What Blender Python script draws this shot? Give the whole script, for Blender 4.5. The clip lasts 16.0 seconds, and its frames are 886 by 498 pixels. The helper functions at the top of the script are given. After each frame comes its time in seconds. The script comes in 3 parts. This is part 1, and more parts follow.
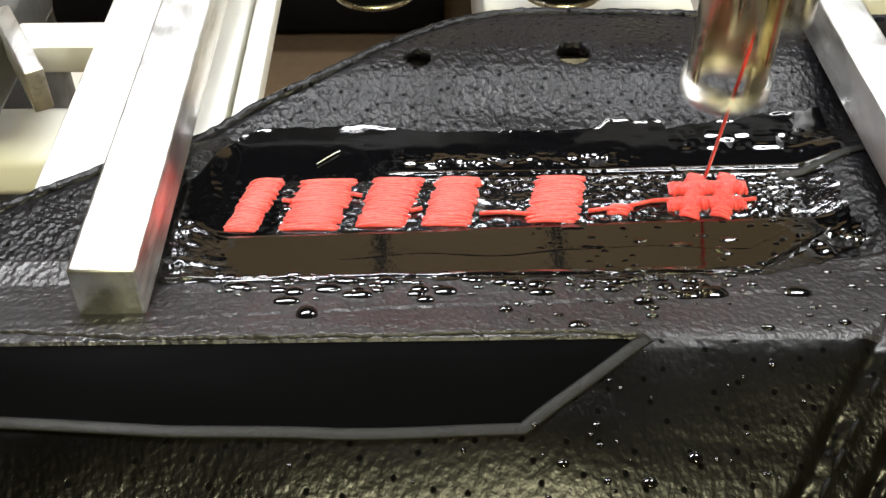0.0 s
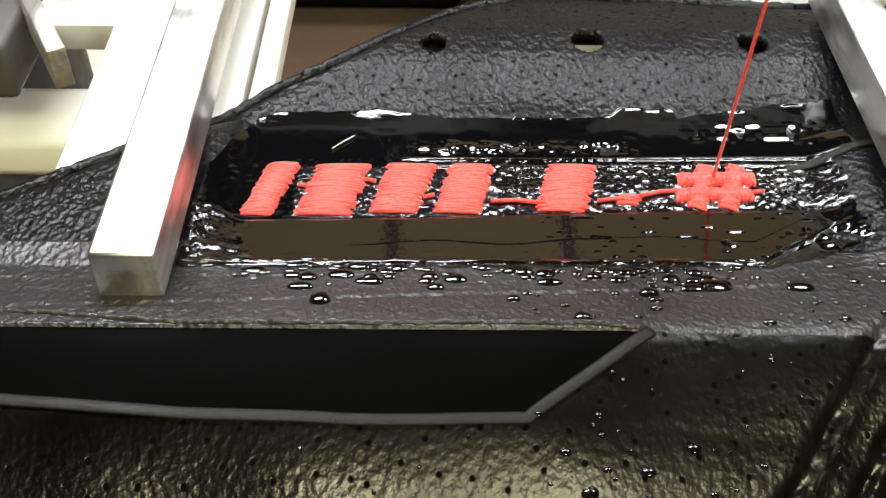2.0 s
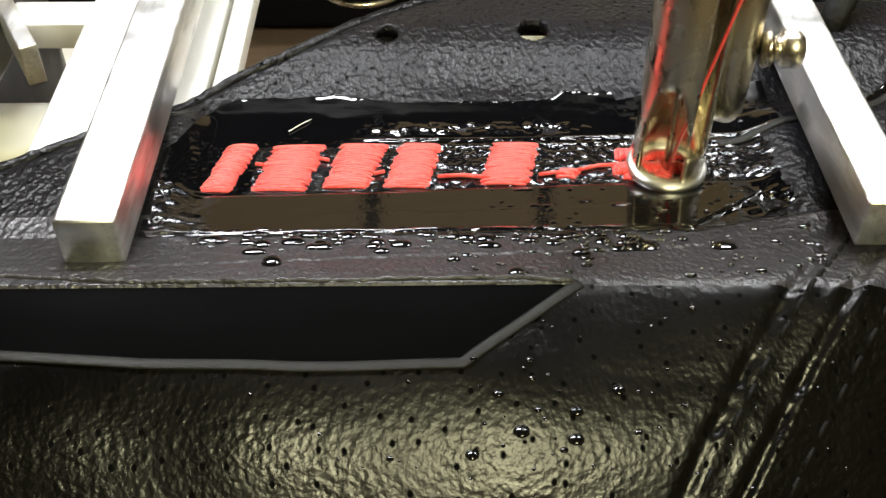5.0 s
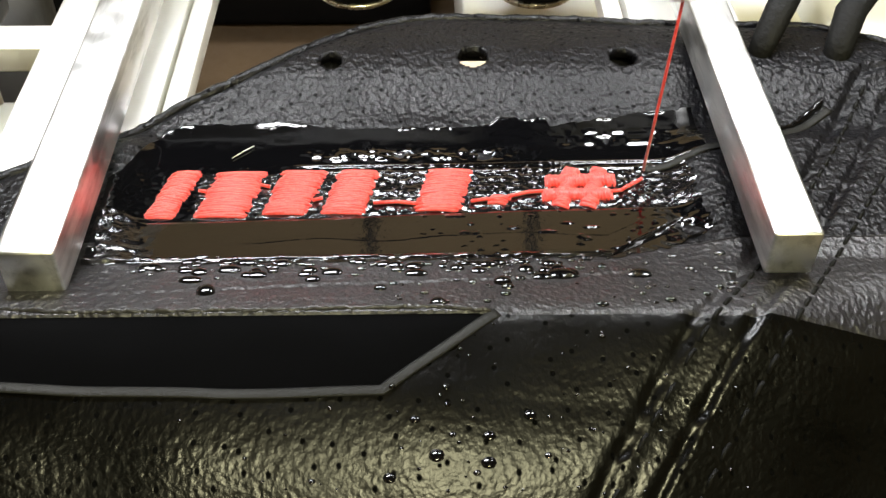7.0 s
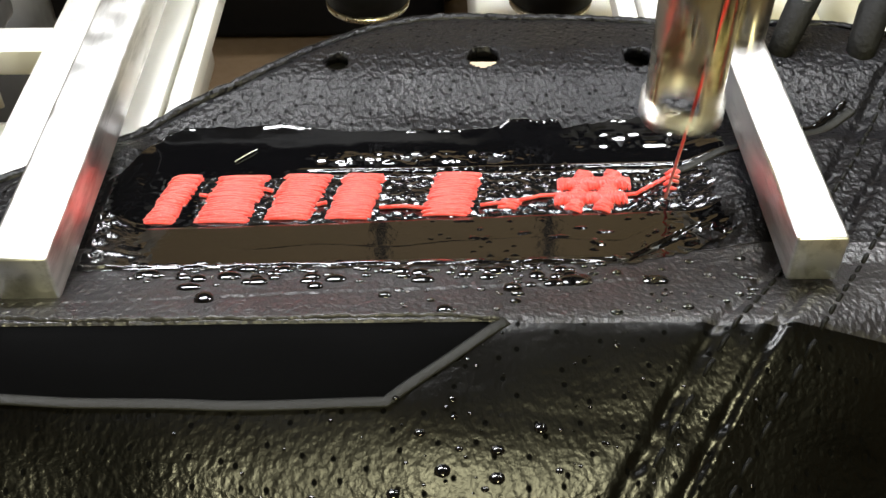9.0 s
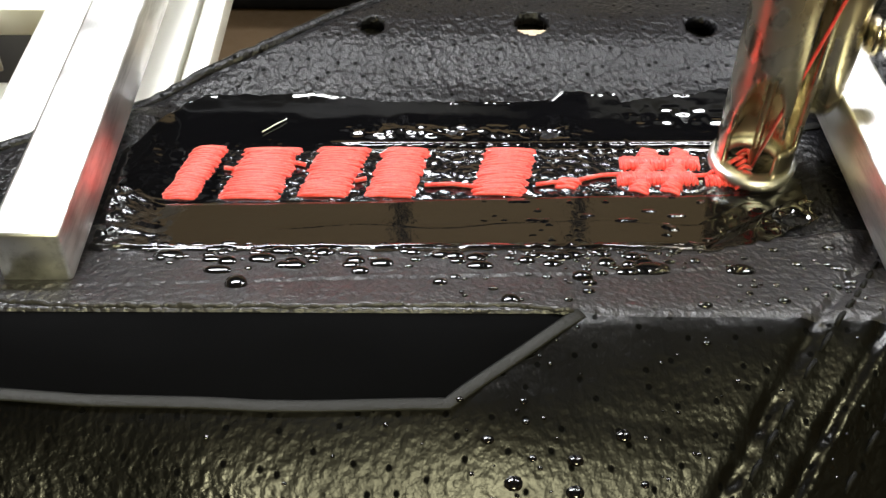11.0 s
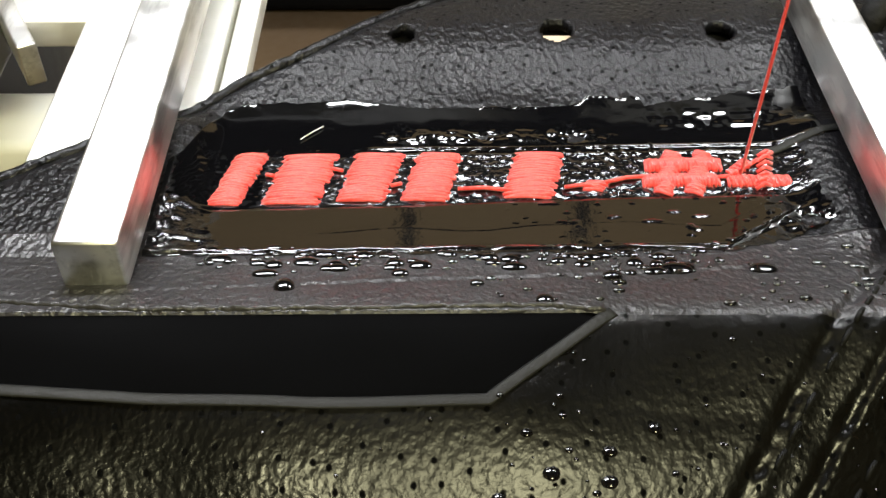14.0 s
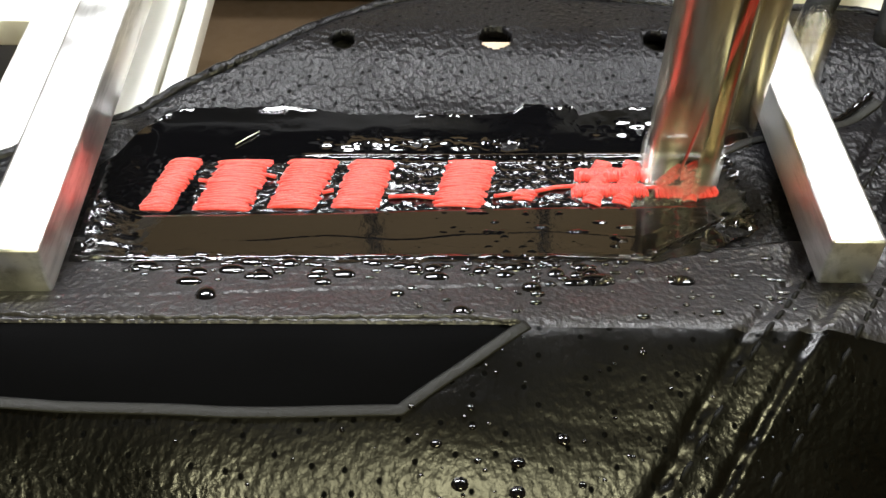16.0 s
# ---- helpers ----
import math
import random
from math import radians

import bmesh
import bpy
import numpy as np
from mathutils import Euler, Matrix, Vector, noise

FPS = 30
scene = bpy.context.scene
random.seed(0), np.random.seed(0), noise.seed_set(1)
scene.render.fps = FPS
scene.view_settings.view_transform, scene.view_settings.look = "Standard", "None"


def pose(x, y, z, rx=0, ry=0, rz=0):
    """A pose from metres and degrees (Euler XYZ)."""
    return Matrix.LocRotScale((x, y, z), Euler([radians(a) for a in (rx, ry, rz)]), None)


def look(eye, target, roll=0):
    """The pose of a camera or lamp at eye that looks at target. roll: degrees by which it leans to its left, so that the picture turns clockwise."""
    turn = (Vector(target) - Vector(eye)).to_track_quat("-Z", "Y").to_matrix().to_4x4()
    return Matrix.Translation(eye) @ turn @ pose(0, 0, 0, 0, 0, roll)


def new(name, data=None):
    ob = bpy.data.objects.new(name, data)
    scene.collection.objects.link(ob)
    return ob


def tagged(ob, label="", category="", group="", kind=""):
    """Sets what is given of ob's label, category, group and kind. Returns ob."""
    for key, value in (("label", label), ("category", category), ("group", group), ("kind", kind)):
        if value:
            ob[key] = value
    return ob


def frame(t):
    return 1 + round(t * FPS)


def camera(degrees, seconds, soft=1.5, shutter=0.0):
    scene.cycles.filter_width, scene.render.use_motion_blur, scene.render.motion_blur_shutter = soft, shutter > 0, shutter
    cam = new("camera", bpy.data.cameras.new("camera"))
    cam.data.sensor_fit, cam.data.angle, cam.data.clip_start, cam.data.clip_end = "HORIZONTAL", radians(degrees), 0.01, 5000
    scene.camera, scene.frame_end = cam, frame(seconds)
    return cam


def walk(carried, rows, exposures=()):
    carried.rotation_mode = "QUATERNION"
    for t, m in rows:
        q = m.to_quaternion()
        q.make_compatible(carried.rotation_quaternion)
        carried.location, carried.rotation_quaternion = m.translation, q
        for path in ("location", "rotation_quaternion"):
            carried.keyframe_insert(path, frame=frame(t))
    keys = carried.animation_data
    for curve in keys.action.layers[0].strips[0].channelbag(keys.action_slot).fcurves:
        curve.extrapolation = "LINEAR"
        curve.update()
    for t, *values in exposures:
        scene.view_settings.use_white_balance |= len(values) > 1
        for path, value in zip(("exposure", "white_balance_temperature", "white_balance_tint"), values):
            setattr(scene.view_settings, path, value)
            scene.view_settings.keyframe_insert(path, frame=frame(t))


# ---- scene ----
cam = camera(46.0, 16.0, soft=1.5, shutter=0.18)
MM = 0.001
# seconds, eye in mm from the needle's place, yaw, pitch, roll
EYES = [
    (0.0, -31.7, -91.6, 73.7, -1.40, -42.62, 0.29),
    (0.5, -28.7, -89.8, 75.1, -0.44, -43.69, 0.59),
    (1.0, -33.0, -94.7, 72.4, -0.86, -43.16, 0.08),
    (1.5, -28.2, -88.3, 74.8, 0.20, -43.91, -0.09),
    (2.0, -30.7, -89.7, 76.9, -0.28, -44.53, 0.60),
    (2.5, -27.1, -87.2, 75.8, 0.15, -44.19, 0.20),
    (3.0, -30.6, -86.9, 72.9, -0.84, -43.03, 0.24),
    (3.5, -30.0, -90.6, 75.6, 0.76, -44.02, -0.55),
    (4.0, -28.0, -89.8, 78.3, 0.20, -44.46, 0.65),
    (4.5, -30.1, -97.3, 77.6, -0.05, -44.24, 0.36),
    (5.0, -27.7, -95.5, 77.0, -1.00, -43.03, 0.21),
    (5.2, -26.4, -96.7, 80.7, -0.76, -44.34, 0.93),
    (7.3, -28.0, -101.7, 83.4, -1.62, -43.10, 0.50),
    (7.5, -26.8, -100.6, 82.8, -1.34, -42.75, 0.32),
    (8.0, -28.7, -98.7, 83.2, -1.32, -43.51, 0.14),
    (8.5, -27.2, -97.6, 82.6, -1.22, -43.16, 0.04),
    (9.0, -26.8, -94.1, 80.3, -0.31, -43.16, -0.39),
    (9.5, -33.7, -93.0, 72.9, -2.30, -42.95, 0.97),
    (9.7, -34.0, -91.7, 71.6, -2.02, -43.23, 0.90),
    (11.8, -36.4, -87.7, 72.3, -1.61, -44.31, 1.49),
    (12.0, -33.4, -88.0, 73.7, -0.85, -44.89, 0.50),
    (12.5, -34.0, -89.4, 75.9, -0.53, -45.67, 1.00),
    (13.0, -34.5, -86.0, 74.7, -0.55, -45.27, 0.63),
    (13.5, -32.5, -87.0, 76.2, -1.23, -44.93, 1.18),
    (14.0, -34.4, -89.7, 75.9, -0.65, -44.26, 0.14),
    (14.5, -33.5, -90.7, 77.5, -0.68, -45.00, 1.06),
    (15.0, -33.8, -89.9, 79.7, 0.09, -46.25, 0.19),
    (15.5, -30.4, -90.0, 77.7, -0.76, -44.51, 0.45),
    (16.0, -29.6, -90.7, 78.5, -1.81, -44.97, 1.60),
]
walk(cam, [(t, pose(x * MM, y * MM, z * MM, 90 + pitch, 0, yaw) @ pose(0, 0, 0, 0, 0, roll)) for t, x, y, z, yaw, pitch, roll in EYES])
# where the needle stands over the glove, mm from the lettering's start
NEEDLE = [
    (0.0, 48.3, -0.2), (0.5, 47.2, -2.8), (1.0, 48.2, -0.1), (1.5, 45.0, -5.2), (2.0, 47.7, -2.2), (2.5, 45.2, -4.9), (3.0, 47.1, -5.3), (3.5, 49.5, -1.2), (4.0, 48.3, -2.5), (4.5, 50.7, 0.1), (5.0, 49.3, -5.5), (5.2, 50.0, -4.5), (7.3, 56.5, -0.3), (7.5, 56.5, -0.3), (8.0, 59.2, 0.6), (8.5, 56.8, -3.0), (9.0, 56.3, -4.9), (9.5, 58.8, -1.9), (9.7, 58.0, -2.5), (11.8, 58.0, -3.2), (12.0, 56.3, -4.7), (12.5, 56.7, -3.9), (13.0, 56.3, -3.2), (13.5, 55.5, -3.0), (14.0, 54.4, -3.8), (14.5, 53.8, -4.4), (15.0, 57.0, -2.0), (15.5, 53.8, -3.0), (16.0, 55.7, -2.2),
]

# ---- world and lights ----
world = bpy.data.worlds.new("room")
scene.world = world
world.use_nodes = True
world.node_tree.nodes["Background"].inputs[0].default_value = (0.55, 0.52, 0.46, 1)
world.node_tree.nodes["Background"].inputs[1].default_value = 0.02


def area(name, eye, target, w, h, power, color):
    d = bpy.data.lights.new(name, "AREA")
    d.shape, d.size, d.size_y, d.energy, d.color = "RECTANGLE", w, h, power, color
    ob = new(name, d)
    ob.matrix_world = look(eye, target)
    return ob


for x, w, power in ((-0.078, 0.11, 0.50), (0.042, 0.10, 0.40)):
    area("head_lamp", (x, 0.070, 0.150), (x + 0.01, 0.0, 0.0), w, 0.028, power, (0.97, 0.98, 1.0))
# Added fill, no known source: brightens the back wall for its reflection.
area("wall_fill", (0.0, 0.75, 1.62), (0.0, 1.0, 0.2), 0.6, 0.2, 17.0, (1.0, 0.90, 0.75))
area("ceiling_lamp", (0.28, -1.52, 1.42), (0.0, -0.05, 0.0), 0.90, 0.30, 50.0, (1.0, 0.95, 0.58))


# ---- materials ----
def material(name, color, rough=0.5, metal=0.0, spec=0.5, coat=0.0):
    m = bpy.data.materials.new(name)
    m.use_nodes = True
    b = m.node_tree.nodes["Principled BSDF"]
    b.inputs["Base Color"].default_value = (*color, 1)
    b.inputs["Roughness"].default_value = rough
    b.inputs["Metallic"].default_value = metal
    b.inputs["Specular IOR Level"].default_value = spec
    b.inputs["Coat Weight"].default_value = coat
    b.inputs["Coat Roughness"].default_value = 0.05
    return m


def node(m, kind, **values):
    n = m.node_tree.nodes.new(kind)
    for key, v in values.items():
        n.inputs[key.replace("_", " ")].default_value = v
    return n


def wire(m, a, out, b, into):
    m.node_tree.links.new(a.outputs[out], b.inputs[into])


def ramp(m, src, out, stops):
    r = m.node_tree.nodes.new("ShaderNodeValToRGB")
    while len(r.color_ramp.elements) < len(stops):
        r.color_ramp.elements.new(0.5)
    for e, (p, c) in zip(r.color_ramp.elements, stops):
        e.position, e.color = p, (*c, 1) if isinstance(c, tuple) else (c, c, c, 1)
    wire(m, src, out, r, "Fac")
    return r


def relief(m, height, out, strength, distance, prev=None):
    b = node(m, "ShaderNodeBump", Strength=strength, Distance=distance)
    wire(m, height, out, b, "Height")
    if prev:
        wire(m, prev, "Normal", b, "Normal")
    wire(m, b, "Normal", m.node_tree.nodes["Principled BSDF"], "Normal")
    return b


def coords(m):
    return m.node_tree.nodes.new("ShaderNodeTexCoord")


def leather(name, color, rough, grain, pores, spec=0.4):
    m = material(name, color, rough, 0.0, spec)
    c, p = coords(m), m.node_tree.nodes["Principled BSDF"]
    v = node(m, "ShaderNodeTexVoronoi", Scale=1900.0)
    v.feature = "SMOOTH_F1"
    stretch = node(m, "ShaderNodeMapping", Scale=(0.95, 0.75, 1.0))
    wire(m, c, "Object", stretch, "Vector")
    wire(m, stretch, "Vector", v, "Vector")
    n = node(m, "ShaderNodeTexNoise", Scale=1300.0, Detail=2.0)
    wire(m, stretch, "Vector", n, "Vector")
    b = relief(m, v, "Distance", 0.45 * grain, 0.00016)
    b = relief(m, n, "Fac", 0.5 * grain, 0.0004, b)
    if pores:
        q = node(m, "ShaderNodeTexVoronoi", Scale=360.0, Randomness=0.8)
        q.voronoi_dimensions = "2D"
        wire(m, c, "Object", q, "Vector")
        r = ramp(m, q, "Distance", [(0.065, 0.0), (0.11, 1.0)])
        b = relief(m, r, "Color", 0.12, 0.0003, b)
        # Shade inside the pores is put into gloss and base colour.
        gloss = ramp(m, q, "Distance", [(0.065, 0.0), (0.12, spec)])
        wire(m, gloss, "Color", p, "Specular IOR Level")
        mix = node(m, "ShaderNodeMix")
        mix.data_type = "RGBA"
        mix.inputs["A"].default_value = (0.003, 0.003, 0.003, 1)
        mix.inputs["B"].default_value = (*color, 1)
        wire(m, r, "Color", mix, "Factor")
        wire(m, mix, "Result", p, "Base Color")
    big = node(m, "ShaderNodeTexNoise", Scale=60.0, Detail=3.0)
    wire(m, c, "Object", big, "Vector")
    r = ramp(m, big, "Fac", [(0.3, rough - 0.07), (0.7, rough + 0.08)])
    wire(m, r, "Color", p, "Roughness")
    return m


def brushed(name, color, rough, metal=1.0):
    m = material(name, color, rough, metal)
    c, p = coords(m), m.node_tree.nodes["Principled BSDF"]
    n = node(m, "ShaderNodeTexNoise", Scale=300.0, Detail=5.0)
    wire(m, c, "Object", n, "Vector")
    r = ramp(m, n, "Fac", [(0.35, rough - 0.08), (0.7, rough + 0.12)])
    wire(m, r, "Color", p, "Roughness")
    relief(m, n, "Fac", 0.12, 0.0002)
    return m


# Light is in these tones: WET lightened for sheen, ROLL and SMOOTH darkened for shade.
LEATHER = leather("black_grained_leather", (0.0055, 0.0055, 0.007), 0.37, 1.6, True, 0.24)
WET = leather("wet_lit_leather", (0.013, 0.012, 0.015), 0.45, 1.7, False, 0.85)
ROLL = leather("shaded_pebbled_leather", (0.0015, 0.0015, 0.0013), 0.28, 0.5, True, 0.38)
SMOOTH = leather("shaded_smooth_leather", (0.0015, 0.0015, 0.0017), 0.6, 0.12, False, 0.015)
WELT = leather("black_leather_edge", (0.035, 0.034, 0.036), 0.35, 1.6, False)
PIPING = leather("grey_piping", (0.022, 0.022, 0.021), 0.5, 0.5, False, 0.12)
LACE = leather("black_lace", (0.005, 0.005, 0.005), 0.7, 0.8, False, 0.2)
ALU = brushed("milled_aluminium", (0.88, 0.88, 0.86), 0.40, 1.0)
an = node(ALU, "ShaderNodeTexNoise", Scale=170.0, Detail=6.0, Roughness=0.7)
am = node(ALU, "ShaderNodeMapping", Scale=(2.5, 0.35, 2.5))
wire(ALU, coords(ALU), "Object", am, "Vector")
wire(ALU, am, "Vector", an, "Vector")
ar = ramp(ALU, an, "Fac", [(0.36, (0.62, 0.62, 0.60)), (0.52, (0.90, 0.90, 0.88))])
wire(ALU, ar, "Color", ALU.node_tree.nodes["Principled BSDF"], "Base Color")
MATTE = brushed("matte_aluminium", (0.86, 0.86, 0.84), 0.55, 0.85)
STEEL = brushed("polished_nickel", (0.60, 0.55, 0.43), 0.27)
CHROME = brushed("bright_chrome", (0.90, 0.89, 0.85), 0.36)
PAINT = brushed("beige_machine_enamel", (0.75, 0.58, 0.42), 0.35, 0.0)
DARK = brushed("black_machine_enamel", (0.005, 0.005, 0.006), 0.5, 0.0)
DARK.node_tree.nodes["Principled BSDF"].inputs["Specular IOR Level"].default_value = 0.15
GREY = brushed("grey_cast_metal", (0.10, 0.10, 0.10), 0.5, 0.3)
WOOD = brushed("brown_table_laminate", (0.095, 0.062, 0.034), 0.6, 0.0)
# Unseen room surfaces: tan tints the reflections, dark brown cuts bounce light.
WALL = brushed("tan_bounce_wall", (0.40, 0.31, 0.22), 0.8, 0.0)
DIM = brushed("dim_bounce_brown", (0.13, 0.095, 0.062), 0.9, 0.0)
WHITE = brushed("white_plastic", (0.8, 0.8, 0.76), 0.4, 0.0)

THREAD = material("red_embroidery_thread", (0.80, 0.035, 0.030), 0.42)
THREAD.node_tree.nodes["Principled BSDF"].inputs["Sheen Weight"].default_value = 0.3
tc = coords(THREAD)
tn = node(THREAD, "ShaderNodeTexNoise", Scale=2600.0, Detail=3.0)
wire(THREAD, tc, "Object", tn, "Vector")
relief(THREAD, tn, "Fac", 0.4, 0.0002)
tr = ramp(THREAD, tn, "Fac", [(0.3, (0.74, 0.035, 0.032)), (0.7, (0.92, 0.085, 0.07))])
wire(THREAD, tr, "Color", THREAD.node_tree.nodes["Principled BSDF"], "Base Color")

FILM = material("wet_clear_film_on_black_leather", (0.002, 0.002, 0.0025), 0.04, 0.0, 0.7, 0.5)
fc = coords(FILM)
fn = node(FILM, "ShaderNodeTexNoise", Scale=900.0, Detail=4.0)
wire(FILM, fc, "Object", fn, "Vector")
relief(FILM, fn, "Fac", 0.10, 0.0003)

CRINKLE = material("crinkled_clear_film_on_black_leather", (0.004, 0.004, 0.005), 0.06, 0.0, 0.8, 0.5)
kc = coords(CRINKLE)
kn = node(CRINKLE, "ShaderNodeTexNoise", Scale=2400.0, Detail=3.0)
wire(CRINKLE, kc, "Object", kn, "Vector")
kb = relief(CRINKLE, kn, "Fac", 0.42, 0.0002)
kw = node(CRINKLE, "ShaderNodeTexNoise", Scale=700.0, Detail=2.0)
wire(CRINKLE, kc, "Object", kw, "Vector")
relief(CRINKLE, kw, "Fac", 0.3, 0.0004, kb)

WATER = material("water_bead_on_black_leather", (0.003, 0.003, 0.0035), 0.03, 0.0, 0.8)


# ---- mesh helpers, all in millimetres ----
def finish(name, bm, mat, smooth=True):
    bmesh.ops.scale(bm, vec=(MM, MM, MM), verts=bm.verts)
    me = bpy.data.meshes.new(name)
    bm.to_mesh(me)
    bm.free()
    me.materials.append(mat)
    for p in me.polygons:
        p.use_smooth = smooth
    return me


def part(name, bm, mat, parent, label="", smooth=True):
    ob = new(name, finish(name, bm, mat, smooth))
    ob.parent = parent
    return tagged(ob, label)


def thing(name, label, category, at=(0, 0, 0), **more):
    ob = new(name)
    ob.location = Vector(at) * MM
    ob.empty_display_size = 0.005
    return tagged(ob, label, category, **more)


def block(x0, x1, y0, y1, z0, z1, bevel=0.3, bm=None):
    bm = bm or bmesh.new()
    made = bmesh.ops.create_cube(bm, size=1)["verts"]
    for v in made:
        v.co = Vector(((x0 + x1) / 2 + v.co.x * (x1 - x0), (y0 + y1) / 2 + v.co.y * (y1 - y0), (z0 + z1) / 2 + v.co.z * (z1 - z0)))
    if bevel:
        edges = list({e for v in made for e in v.link_edges})
        bmesh.ops.bevel(bm, geom=edges, offset=bevel, segments=2, affect="EDGES", profile=0.6)
    return bm


def tube(points, radius, sides=8, bm=None, flat=1.0):
    bm = bm or bmesh.new()
    pts = [Vector(p) for p in points]
    rings = []
    for i, p in enumerate(pts):
        d = (pts[min(i + 1, len(pts) - 1)] - pts[max(i - 1, 0)]).normalized()
        side = d.cross(Vector((0, 0, 1)))
        side = side.normalized() if side.length > 1e-3 else Vector((1, 0, 0))
        up = side.cross(d)
        r = radius[i] if isinstance(radius, (list, tuple)) else radius
        rings.append([bm.verts.new(p + (side * math.cos(a) + up * flat * math.sin(a)) * r) for a in (2 * math.pi * k / sides for k in range(sides))])
    for a, b in zip(rings, rings[1:]):
        for k in range(sides):
            bm.faces.new((a[k], a[(k + 1) % sides], b[(k + 1) % sides], b[k]))
    bm.faces.new(rings[0][::-1])
    bm.faces.new(rings[-1])
    return bm


def lathe(profile, sides=32, bm=None, centre=(0, 0, 0)):
    bm = bm or bmesh.new()
    c = Vector(centre)
    rings = [[bm.verts.new(c + Vector((r * math.cos(2 * math.pi * k / sides), r * math.sin(2 * math.pi * k / sides), z))) for k in range(sides)] for r, z in profile]
    for a, b in zip(rings, rings[1:]):
        for k in range(sides):
            bm.faces.new((a[k], a[(k + 1) % sides], b[(k + 1) % sides], b[k]))
    bm.faces.new(rings[0][::-1])
    bm.faces.new(rings[-1])
    return bm


def smoothstep(a, b, x):
    t = np.clip((x - a) / (b - a), 0, 1)
    return t * t * (3 - 2 * t)


# smooth value noise on a lattice, for arrays
LATTICE = np.random.RandomState(7).rand(256, 256)


def wobble(x, y, size):
    u, v = np.asarray(x, float) / size + 500, np.asarray(y, float) / size + 500
    i, j = np.floor(u).astype(int), np.floor(v).astype(int)
    a, b = u - i, v - j
    a, b = a * a * (3 - 2 * a), b * b * (3 - 2 * b)
    g = LATTICE
    return ((g[i % 256, j % 256] * (1 - a) + g[(i + 1) % 256, j % 256] * a) * (1 - b) + (g[i % 256, (j + 1) % 256] * (1 - a) + g[(i + 1) % 256, (j + 1) % 256] * a) * b) * 2 - 1


# ---- the glove's surface ----
KY = (-80, -70, -60, -55, -50, -46, -43, -39.6, -35, -33, -31, -29, -27, -25, -20, -15, -10, 5, 12, 18, 23, 30, 60)
KZ = (-46, -30.5, -15.8, -8.8, -2.6, 1.2, 3.5, 5.3, 6.5, 6.95, 7.2, 6.5, 5.7, 4.6, 2.6, 0.8, 0, 0, 1, 2.8, 3, 2, 0)
TY = np.arange(-90, 70, 0.2)
TZ = np.convolve(np.pad(np.interp(TY, KY, KZ), 8, mode="edge"), np.ones(17) / 17, "valid")
EDGE_X = (-60, -29.6, -24.6, -20.5, -10.9, -5.5, 5.3, 12.9, 18.7, 25, 31.6, 47.9, 59, 75, 86, 92, 120)
EDGE_Y = (-24, -7.4, -3.5, -0.9, 6, 12, 18, 25, 30.5, 33.2, 34.5, 34, 32.3, 31, 32, 27, 12)
CREASE = ((92, 14), (82.5, -2), (72, -17), (63, -30), (56, -39), (50, -47.3), (42, -60))


def edge_y(x):
    xs = np.linspace(-4, 4, 17)
    return sum(np.interp(np.asarray(x) + d, EDGE_X, EDGE_Y) for d in xs) / 17


def crease_distance(x, y):
    best = np.full(np.shape(x), 1e9)
    for (ax, ay), (bx, by) in zip(CREASE, CREASE[1:]):
        dx, dy = bx - ax, by - ay
        t = np.clip(((x - ax) * dx + (y - ay) * dy) / (dx * dx + dy * dy), 0, 1)
        s = np.sign((x - ax) * dy - (y - ay) * dx)
        d = np.hypot(x - ax - t * dx, y - ay - t * dy)
        best = np.where(d < np.abs(best), d * s, best)
    return best


def skin(x, y):
    """Height of the leather, mm."""
    x, y = np.asarray(x, float), np.asarray(y, float)
    z = np.interp(y, TY, TZ)
    under = np.maximum(smoothstep(-3.8, -9.2, x), smoothstep(58.5, 65, x)) * smoothstep(9, 3, y) * smoothstep(-30, -25, y)
    z = z + (np.maximum(z, 2.1) - z) * under
    z = z + 0.35 * wobble(x, y, 14) * smoothstep(6, 12, y) + 0.25 * wobble(x + 40, y, 9) * smoothstep(-31, -36, y)
    z = z - (0.006 * np.clip(x - 44, 0, 15) ** 2 + 0.12 * np.maximum(x - 59, 0)) * smoothstep(-30, -50, y)
    z = z - 0.24 * smoothstep(26, 46, x) * np.clip(-30.7 - y, 0, 9)
    # two folds in the wet band
    fold = np.interp(x, (-60, -7.7, 13, 38, 50), (-29.5, -25.9, -24.1, -22.6, -21.4)) + 0.12 * wobble(x, 2, 4)
    z = z + 0.08 * np.exp(-(((y - fold) / 0.22) ** 2)) * smoothstep(56, 48, x) - 0.10 * np.exp(-(((y - fold + 0.7) / 0.35) ** 2)) * smoothstep(56, 48, x)
    fold = -20.1 + 0.03 * x
    z = z + 0.12 * np.exp(-(((y - fold) / 0.22) ** 2)) * smoothstep(20, 6, x)
    # the double seam, puckered by its stitches, and the side that falls away beyond it
    d = crease_distance(x, y)
    z = z - 0.011 * np.clip(11 - d, 0, 11) ** 2 * smoothstep(-31, -42, y) * (d > -1)
    pucker = 0.75 + 0.45 * wobble(x * 0.6, y, 1.3)
    z = z - 0.75 * pucker * np.exp(-((d / 0.7) ** 2)) - 0.75 * pucker * np.exp(-(((d - 4.6) / 0.7) ** 2)) + 0.05 * wobble(x, y, 1.6) * np.exp(-(((d - 2.3) / 4.5) ** 2)) - 0.4 * np.exp(-(((d - 2.3) / 1.5) ** 2))
    z = z - (0.42 * np.maximum(-d - 1.0, 0) * smoothstep(-22, -32, y) + 1.58 * (d <= -1) * smoothstep(-31, -42, y))
    return z - 1.2 * np.exp(-((edge_y(x) - y) / 0.8))


